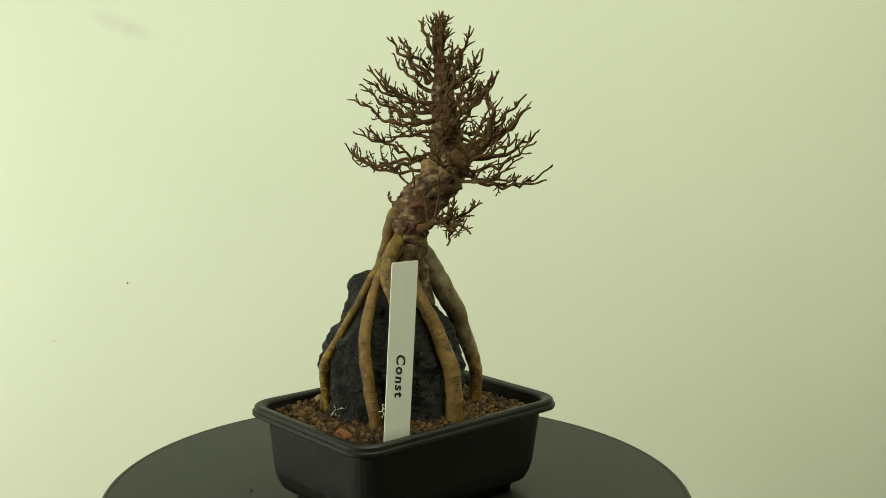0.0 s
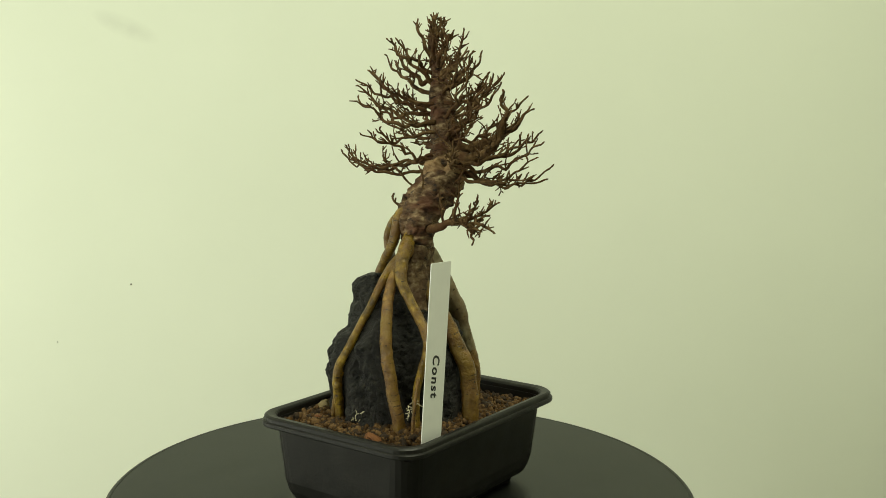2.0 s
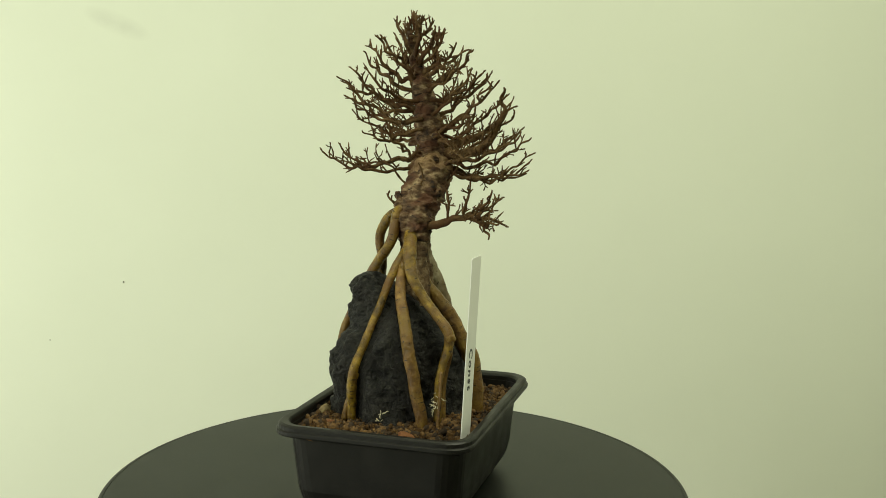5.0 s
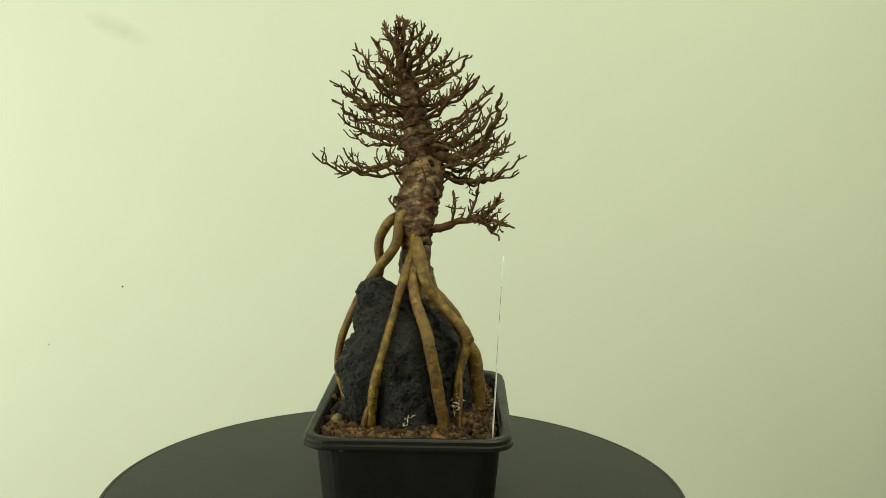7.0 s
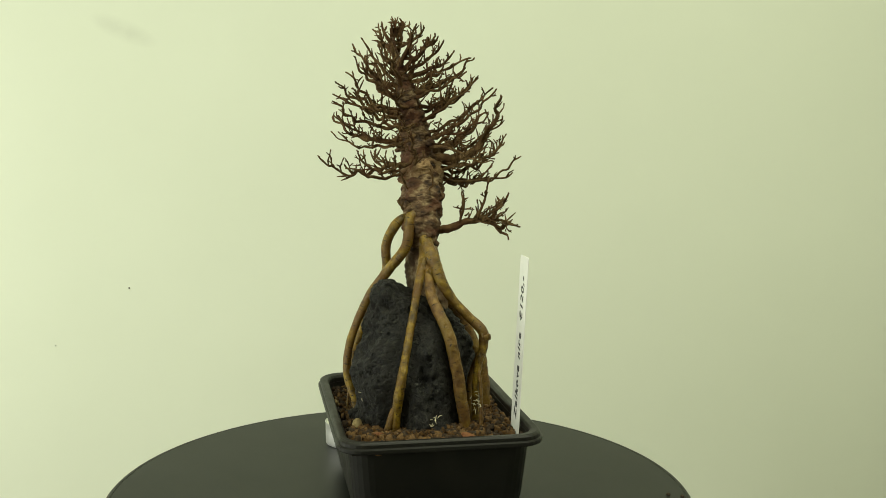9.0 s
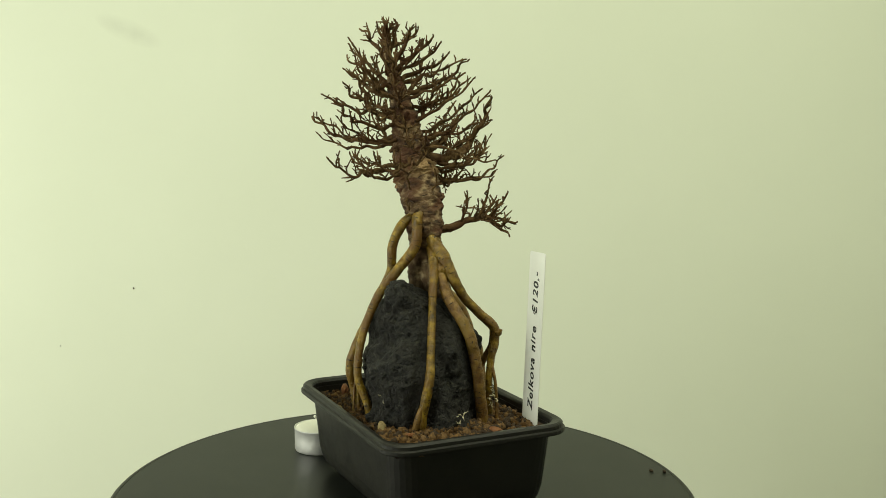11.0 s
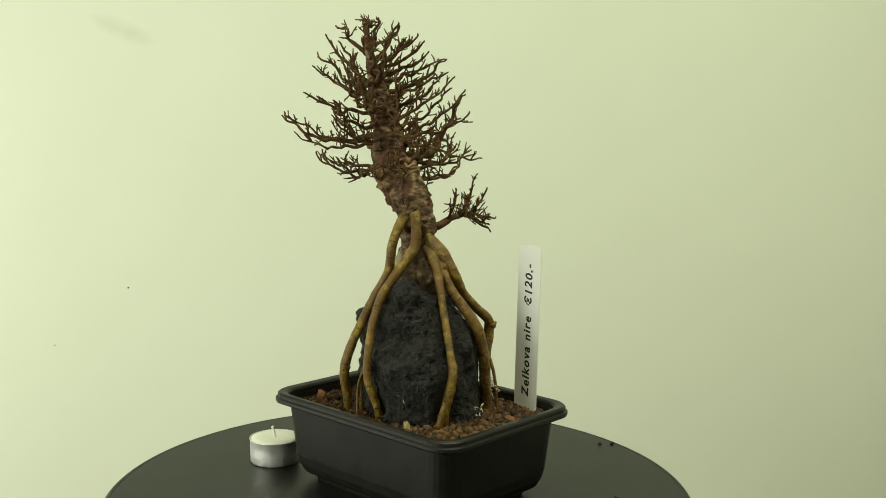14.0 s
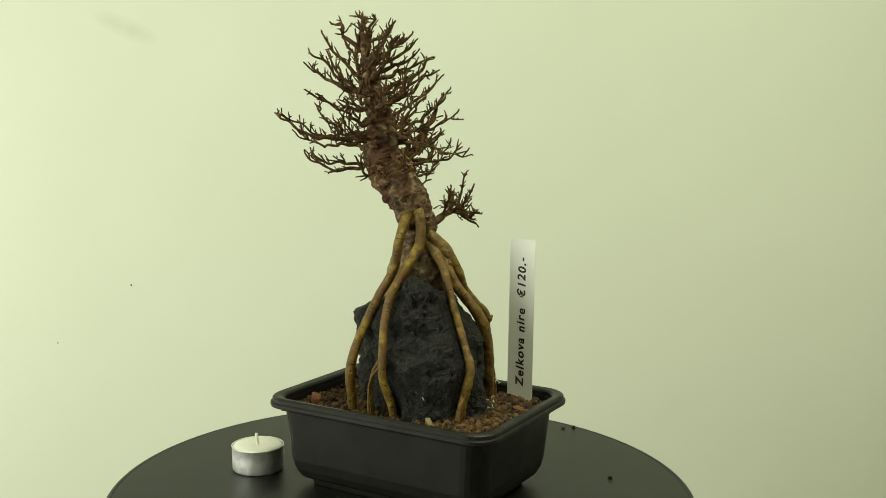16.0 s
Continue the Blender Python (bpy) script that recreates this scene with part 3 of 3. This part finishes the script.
    # tiers of branches from the trunk, their ends placed to fit the camera's view
    limbs = [
        ([(20, 10, 236), (-2, 25, 232), (-24, 38, 228), (-40, 49, 239)], 2.6, 0.6, 8, 19),
        ([(18, 8, 238), (-9, 9, 232), (-27, 12, 231), (-43, 18, 243)], 2.1, 0.6, 7, 18),
        ([(26, 6, 230), (56, -6, 219), (77, -12, 222), (93, -16, 233)], 2.1, 0.5, 7, 13),
        ([(25, 3, 229), (40, -21, 222), (54, -37, 226), (67, -49, 239)], 2.0, 0.5, 6, 15),
        ([(28, 6, 238), (45, -4, 236), (63, -12, 241), (81, -19, 255)], 3.0, 0.6, 8, 22),
        ([(27, 5, 237), (39, -15, 239), (49, -30, 251), (50, -38, 267), (46, -44, 280)], 4.3, 0.9, 14, 20),
        ([(28, 8, 240), (48, -3, 248), (65, -12, 258), (76, -17, 271)], 3.6, 0.7, 10, 22),
        ([(25, 5, 238), (32, -20, 235), (45, -36, 240), (66, -37, 252)], 2.6, 0.6, 8, 20),
        ([(24, 4, 246), (18, -15, 246), (14, -32, 240), (12, -51, 238)], 2.0, 0.5, 7, 18),
        ([(22, 8, 252), (22, -12, 254), (22, -30, 258), (21, -45, 268)], 2.3, 0.6, 8, 20),
        ([(20, 10, 262), (-6, 7, 259), (-23, 8, 264), (-37, 11, 276)], 2.5, 0.6, 8, 20),
        ([(18, 10, 254), (-3, 2, 252), (-20, -1, 247), (-37, -2, 252)], 2.0, 0.5, 8, 16),
        ([(20, 14, 275), (-0, 11, 276), (-16, 8, 282), (-28, 10, 294)], 2.1, 0.6, 8, 18),
        ([(20, 16, 268), (-4, 24, 268), (-20, 26, 274), (-33, 27, 285)], 2.3, 0.6, 8, 18),
        ([(20, 18, 272), (-0, 32, 276), (-16, 38, 280), (-31, 41, 289)], 2.1, 0.6, 8, 16),
        ([(20, 18, 262), (5, 35, 262), (-8, 44, 267), (-20, 50, 277)], 2.1, 0.6, 8, 16),
        ([(20, 16, 252), (6, 32, 252), (-4, 44, 258), (-14, 51, 267)], 1.8, 0.5, 7, 15),
        ([(24, 18, 250), (21, 39, 247), (18, 60, 248), (16, 75, 256)], 2.0, 0.5, 6, 16),
        ([(25, 18, 254), (28, 42, 251), (28, 62, 254), (29, 84, 268)], 3.0, 0.6, 8, 20),
        ([(25, 16, 248), (29, 41, 251), (30, 61, 256), (30, 82, 268)], 1.8, 0.5, 5, 13),
        ([(28, 16, 236), (37, 33, 228), (41, 47, 230), (46, 61, 241)], 2.1, 0.6, 7, 15),
        ([(23, 20, 272), (18, 39, 272), (13, 55, 275), (8, 68, 283)], 2.1, 0.6, 7, 16),
        ([(22, 22, 284), (29, 37, 286), (34, 48, 293), (37, 61, 302)], 2.7, 0.6, 7, 17),
        ([(21, 22, 290), (22, 35, 299), (23, 45, 310), (22, 53, 322)], 2.5, 0.6, 6, 16),
        ([(26, 12, 262), (40, 4, 270), (48, 0, 280), (53, -3, 293)], 2.3, 0.6, 8, 18),
        ([(24, 14, 270), (36, -2, 275), (46, -11, 281), (55, -17, 293)], 2.3, 0.6, 8, 18),
        ([(23, 16, 284), (37, 10, 291), (44, 8, 299), (47, 6, 309)], 2.5, 0.6, 6, 16),
        ([(22, 20, 290), (34, 19, 300), (38, 21, 312), (40, 24, 325)], 2.5, 0.6, 6, 16),
        ([(22, 12, 284), (25, -5, 290), (27, -18, 297), (29, -30, 306)], 2.8, 0.6, 6, 15),
        ([(22, 13, 274), (31, -4, 278), (37, -17, 284), (41, -27, 293)], 2.1, 0.6, 8, 16),
        ([(22, 14, 280), (22, -1, 284), (22, -15, 290), (19, -29, 297)], 2.0, 0.6, 8, 15),
        ([(21, 18, 292), (25, 5, 298), (26, -6, 304), (25, -17, 311)], 2.7, 0.6, 6, 15),
        ([(21, 20, 298), (20, 10, 305), (17, -0, 313), (14, -9, 322)], 2.7, 0.6, 6, 14),
        ([(20, 22, 302), (17, 15, 311), (15, 9, 320), (12, 5, 329)], 2.5, 0.6, 6, 14),
        ([(20, 22, 286), (8, 31, 292), (-1, 38, 303), (-4, 45, 316)], 2.7, 0.6, 6, 16),
        ([(20, 20, 282), (6, 30, 286), (-4, 35, 296), (-11, 39, 307)], 2.5, 0.6, 6, 16),
        ([(20, 20, 290), (6, 17, 296), (-5, 15, 305), (-16, 16, 316)], 2.5, 0.6, 6, 16),
        ([(20, 22, 300), (12, 24, 311), (9, 26, 322), (8, 29, 331)], 2.5, 0.6, 5, 13),
        ([(19, 24, 308), (19, 20, 319), (17, 18, 327), (16, 18, 333)], 2.3, 0.6, 5, 13),
        ([(19, 26, 312), (19, 27, 321), (17, 27, 326), (16, 26, 331)], 2.3, 0.6, 5, 12),
        ([(19, 26, 310), (22, 35, 319), (23, 41, 325), (25, 46, 329)], 2.3, 0.6, 5, 12),
        ([(28, 14, 244), (48, 20, 244), (62, 24, 250), (72, 26, 262)], 2.5, 0.6, 8, 20),
        ([(28, 16, 252), (44, 32, 254), (54, 42, 262), (60, 48, 274)], 2.3, 0.6, 8, 19),
        ([(26, 16, 266), (44, 22, 272), (54, 26, 282), (60, 28, 295)], 2.3, 0.6, 8, 18),
        ([(24, 20, 280), (36, 32, 288), (43, 38, 298), (44, 43, 310)], 2.1, 0.6, 8, 15),
        ([(20, 22, 292), (7, 23, 301), (-3, 23, 309), (-8, 23, 317)], 2.3, 0.6, 5, 14),
        ([(21, 18, 290), (23, -0, 296), (25, -16, 300), (26, -28, 307)], 2.5, 0.6, 6, 16),
        ([(26, 6, 234), (44, -13, 230), (61, -23, 235), (78, -32, 248)], 2.3, 0.6, 8, 16),
        ([(17, 25, 316), (20, 24, 321), (23, 24, 327), (25, 23, 332)], 2.1, 0.6, 7, 14),
        ([(25, 9, 234), (5, 1, 237), (-13, -7, 244), (-28, -13, 256)], 2.1, 0.6, 7, 14),
        ([(25, 9, 234), (1, 17, 227), (-21, 24, 227), (-39, 30, 234)], 2.1, 0.6, 7, 14),
        ([(25, 11, 244), (44, 2, 252), (60, -6, 264), (74, -12, 279)], 2.1, 0.6, 7, 14),
        ([(25, 9, 234), (49, -1, 223), (70, -9, 220), (88, -16, 224)], 2.1, 0.6, 7, 14),
        ([(23, 13, 264), (5, 22, 271), (-11, 30, 282), (-24, 37, 296)], 2.1, 0.6, 7, 14),
        ([(17, 25, 316), (18, 17, 318), (19, 9, 322), (20, 3, 328)], 2.1, 0.6, 7, 14),
        ([(19, 23, 305), (20, 12, 308), (22, 2, 314), (23, -6, 321)], 2.1, 0.6, 7, 14),
        ([(25, 12, 253), (33, -6, 261), (41, -23, 272), (47, -36, 287)], 2.1, 0.6, 7, 14),
        ([(25, 9, 234), (38, -10, 240), (49, -26, 252), (58, -40, 267)], 2.1, 0.6, 7, 14),
        ([(25, 9, 234), (41, -11, 225), (55, -29, 222), (67, -43, 227)], 2.1, 0.6, 7, 14),
        ([(17, 25, 316), (18, 26, 324), (20, 26, 332), (21, 27, 333)], 2.1, 0.6, 7, 14),
        ([(22, 17, 282), (27, 33, 288), (31, 47, 299), (35, 59, 311)], 2.1, 0.6, 7, 14),
        ([(25, 9, 234), (33, 27, 232), (40, 44, 235), (45, 57, 243)], 2.1, 0.6, 7, 14),
        ([(20, 22, 299), (20, 9, 303), (19, -3, 309), (18, -13, 318)], 2.1, 0.6, 7, 14),
        ([(23, 13, 263), (24, -5, 270), (24, -22, 281), (25, -35, 294)], 2.1, 0.6, 7, 14),
        ([(25, 12, 249), (28, -10, 257), (31, -29, 269), (34, -45, 285)], 2.1, 0.6, 7, 14),
        ([(25, 9, 234), (21, -12, 232), (17, -30, 235), (15, -45, 243)], 2.1, 0.6, 7, 14)]
    for n, (pts, r0, r1, shoots, reach) in enumerate(limbs):
        low = pts[-1][2] < 265
        limb(ob, pts, r0 * (0.72 if r0 < 3.4 else 1.1), r1, 100 + n, int(shoots * (1.15 if low else 1.55)), reach * (0.95 if low else 0.85), None, 0.42 if low else 0.3)
    # the low side branch with its fan
    limb(ob, [(3, -10, 190), (8, -22, 192), (17, -38, 197), (26, -50, 197), (35, -61, 193)], 3.3, 0.7, 200, 20, 17, M_TWIG, 0.42)
    limb(ob, [(17, -38, 197), (26, -42, 201), (35, -45, 205), (42, -48, 210)], 1.5, 0.6, 201, 13, 12, None, 0.2)
    limb(ob, [(20, -42, 197), (24, -54, 194), (25, -65, 194)], 1.4, 0.6, 202, 11, 11, None, 0.2)
    limb(ob, [(24, -47, 197), (23, -55, 191), (21.5, -61, 185)], 1.1, 0.6, 203, 1, 4, None, 0.5)
    limb(ob, [(12, -29, 195), (10, -32, 205), (7, -34, 216)], 1.1, 0.6, 204, 7, 10, None, 0.3)
    limb(ob, [(18, -40, 197), (15, -46, 212), (16, -50, 226)], 1.1, 0.5, 205, 8, 9, None, 0.3)
    limb(ob, [(22, -46, 198), (24, -54, 206), (25, -59, 215)], 1.2, 0.6, 206, 11, 9, None, 0.2)
    # thin bare shoots on the bend
    limb(ob, [(4, 3, 216), (-5, 4, 223), (-12, 5, 229), (-20, 6, 233)], 0.9, 0.55, 210, 2, 6, None, 0.5)
    limb(ob, [(6, -8, 212), (2, -12, 222), (-1, -13, 232)], 0.8, 0.5, 211, 2, 5, None, 0.5)
    limb(ob, [(26, -8, 214), (28, -14, 226), (27, -16, 236)], 0.8, 0.5, 212, 1, 5, None, 0.5)
    limb(ob, [(-9, 2, 203), (-13, 3, 207), (-14, 3, 213)], 0.9, 0.6, 213, 2, 4, None, 0.4)
    # white root hairs near the soil
    rng = random.Random(8)
    hair = Shell()
    for c in ((-50, 3, 91), (-49, 7, 88), (-48, 11, 84), (-12, -55, 84), (-46, -40, 74), (-16, -56, 78)):
        for _ in range(10):
            p = Vector(c) + Vector([rng.gauss(0, 1.8) for _ in range(3)])
            grow(hair, rng, p, Vector([rng.gauss(0, 1) for _ in range(3)]), rng.uniform(2, 4.5), 0.26, 1, -0.1, False, 0.16)
    tagged(part("root_hair", hair, M_HAIR, ob, "pale dry root hair"), kind="stuff")
    return ob


def plant_label():
    u = Vector((math.cos(radians(37)), math.sin(radians(37)), 0))
    out = Vector((u.y, -u.x, 0))
    foot, top = Vector((-7.0, -79.3, 57)), Vector((-3.6, -84.3, 177.4))
    ob = thing("plant_label", foot, "white plastic plant label with handwriting stuck in the pot", "plant label")
    up = (top - foot).normalized()
    wide = (u - up * u.dot(up)).normalized()
    face = wide.cross(up)
    L, W, T = (top - foot).length, 20.0, 0.5
    v = []
    outline = [(-W / 2 + 3, 0), (W / 2 - 3, 0), (W / 2, 4), (W / 2, L - 0.8), (W / 2 - 0.8, L), (-W / 2 + 0.8, L), (-W / 2, L - 0.8), (-W / 2, 4)]
    for s in (-T / 2, T / 2):
        v += [foot + wide * a + up * b + face * s for a, b in outline]
    n = len(outline)
    f = [tuple(range(n))[::-1], tuple(range(n, 2 * n))] + [(k, (k + 1) % n, n + (k + 1) % n, n + k) for k in range(n)]
    strip = part("strip", Shell().add(v, f), M_LABEL, ob, smooth=False)

    def write(text, at, side, size, ax, ay, length, shear):
        cu = bpy.data.curves.new("writing", "FONT")
        cu.space_character = 1.2
        cu.body, cu.size, cu.extrude, cu.offset, cu.shear = text, size / 1000, 0.00006, size * 0.026 / 1000, shear
        w = new("writing", cu)
        bpy.context.view_layer.update()
        me = bpy.data.meshes.new_from_object(w.evaluated_get(bpy.context.evaluated_depsgraph_get()))
        bpy.data.objects.remove(w)
        xs = [q.co.x for q in me.vertices]
        k = length / 1000 / (max(xs) - min(xs))
        norm = ax.cross(ay)
        m = Matrix((( *(ax * k), 0), (*ay, 0), (*norm, 0), (0, 0, 0, 1))).transposed()
        base = (foot + wide * at[0] + up * at[1] + norm * (T / 2 + 0.06) - foot) / 1000
        rng = random.Random(len(text))
        for q in me.vertices:
            wob = noise.noise(Vector((q.co.x * 140, 0, len(text)))) * 0.0006
            q.co = base + (m @ (q.co + Vector((0, wob, 0))))
        me.materials.append(M_INK)
        wr = new("writing", me)
        wr.parent = ob
        tagged(wr, "black handwriting")

    write("Const", (-3.2, 121 - foot.z), 1, 9.5, -up, wide, 27, 0.25)
    write("Zelkova nire  \u20ac120,-", (-2.6, 71 - foot.z), -1, 8.6, up, wide, 94, 0.2)
    return ob


def tealight():
    x, y, z = 69.8, 96, 3.2
    ob = thing("tealight", (x, y, z), "unlit white tealight candle in an aluminium cup", "candle")
    cup = [(17.2, 0), (18.2, 0.5), (18.6, 1.4), (18.7, 9), (18.8, 17.4), (19.2, 18.0), (19.05, 18.5), (18.5, 18.2), (18.3, 17), (18.2, 2)]
    sh = lathe([(r, z + h) for r, h in cup], 96, x, y)
    # dents along the foot of the thin cup
    for i, p in enumerate(sh.v):
        p = Vector(p)
        low = max(0, 1 - (p.z - z) / 9)
        k = 1 - 0.03 * low * max(0, noise.noise(p / 4)) - 0.006 * noise.noise(p / 7)
        sh.v[i] = (x + (p.x - x) * k, y + (p.y - y) * k, p.z)
    part("cup", sh, M_ALU, ob)
    sh = lathe([(18.15, z + 3), (18.15, z + 17.4), (17.6, z + 18.3), (15, z + 18.9), (10, z + 18.8), (5, z + 18.4), (2, z + 18.2)], 64, x, y)
    part("wax", sh, M_WAX, ob)
    sh = Shell()
    tube(sh, [(x, y, z + 16.5), (x + 0.3, y + 0.2, z + 20.5), (x - 1.0, y + 0.9, z + 24), (x - 2.6, y + 1.6, z + 26.6), (x - 4.2, y + 1.6, z + 27.2)], [1.3, 1.0, 0.9, 1.0, 1.2], 9, 0.8, 0.2, 2)
    part("wick", sh, M_WAX, ob)
    return ob


def small_stones():
    made = []
    rng = random.Random(11)
    for name, c, r, mat, text, sq in (("stone_shard", (-40, -63, 66.2), 5.6, M_ORANGE, "flat orange stone shard lying on the soil", 0.45),
                                      ("pebble", (-57, 10, 67.5), 4.6, M_SAND, "pale sandy pebble on the soil", 0.9),
                                      ("stone_shard", (-64, -10, 66.5), 4.0, M_ORANGE, "small reddish stone shard on the soil by the rim", 0.6),
                                      ("stone_shard", (30, 62, 66.5), 5.2, M_ORANGE, "reddish stone shard in the soil by the rim", 0.6),
                                      ("pebble", (-20, 52, 67), 3.2, M_SAND, "pale sandy pebble on the soil", 0.8)):
        sh = Shell()
        lump(sh, c, r, rng, sq, 2)
        made.append(solid(name, sh, mat, (c[0], c[1], c[2] - r * sq), text, "stone", "stones on the soil", smooth=False))
    for x, y, r in ((76.5, -172, 1.5), (76.8, -162, 1.3), (-38.9, -138.4, 1.5), (-104.7, -0.5, 1.0)):
        sh = Shell()
        lump(sh, (x, y, 3.2 + r * 0.55), r, rng, 0.8, 2)
        made.append(solid("crumb", sh, M_CRUMB_AND_SHADE, (x, y, 3.2), "dark crumb of soil on the turntable", "crumb", "crumbs on the turntable"))
    return made


disc = turntable()
pot = plant_pot()
bed = soil()
granules(bed)
stone = rock()
bonsai = tree()
strip_label = plant_label()
candle = tealight()
stones = small_stones()


# offsets fitting each thing to the camera's view; the planting leans by a degree
SET = pose(0.0023, -0.008, 0, 0, 0, 1.75)
LEAN = pose(0.002, 0, 0.0628, -0.95, 0.74, 0) @ pose(0, 0, -0.066)
PLACE = {ob.name: SET for ob in (pot, candle, *stones)}
PLACE.update({ob.name: SET @ pose(0, 0, -0.0032) for ob in [bed] + [q for q in stones if q.name.startswith(("stone", "pebble"))]})
PLACE.update({ob.name: SET @ LEAN for ob in (stone, bonsai)})
PLACE[strip_label.name] = SET @ pose(-0.002, 0, 0) @ LEAN


def motions():
    """All that stands on the turntable turns with it about the z axis."""
    for ob in (pot, bed, stone, bonsai, strip_label, candle, *stones):
        rest = ob.matrix_basis.copy()
        walk(ob, [(t, Matrix.Rotation(radians(a), 4, "Z") @ PLACE[ob.name] @ rest) for t, a in TURN])
    walk(disc, [(t, pose(0, 0, -0.013, 0, 0, a)) for t, a in TURN])


motions()
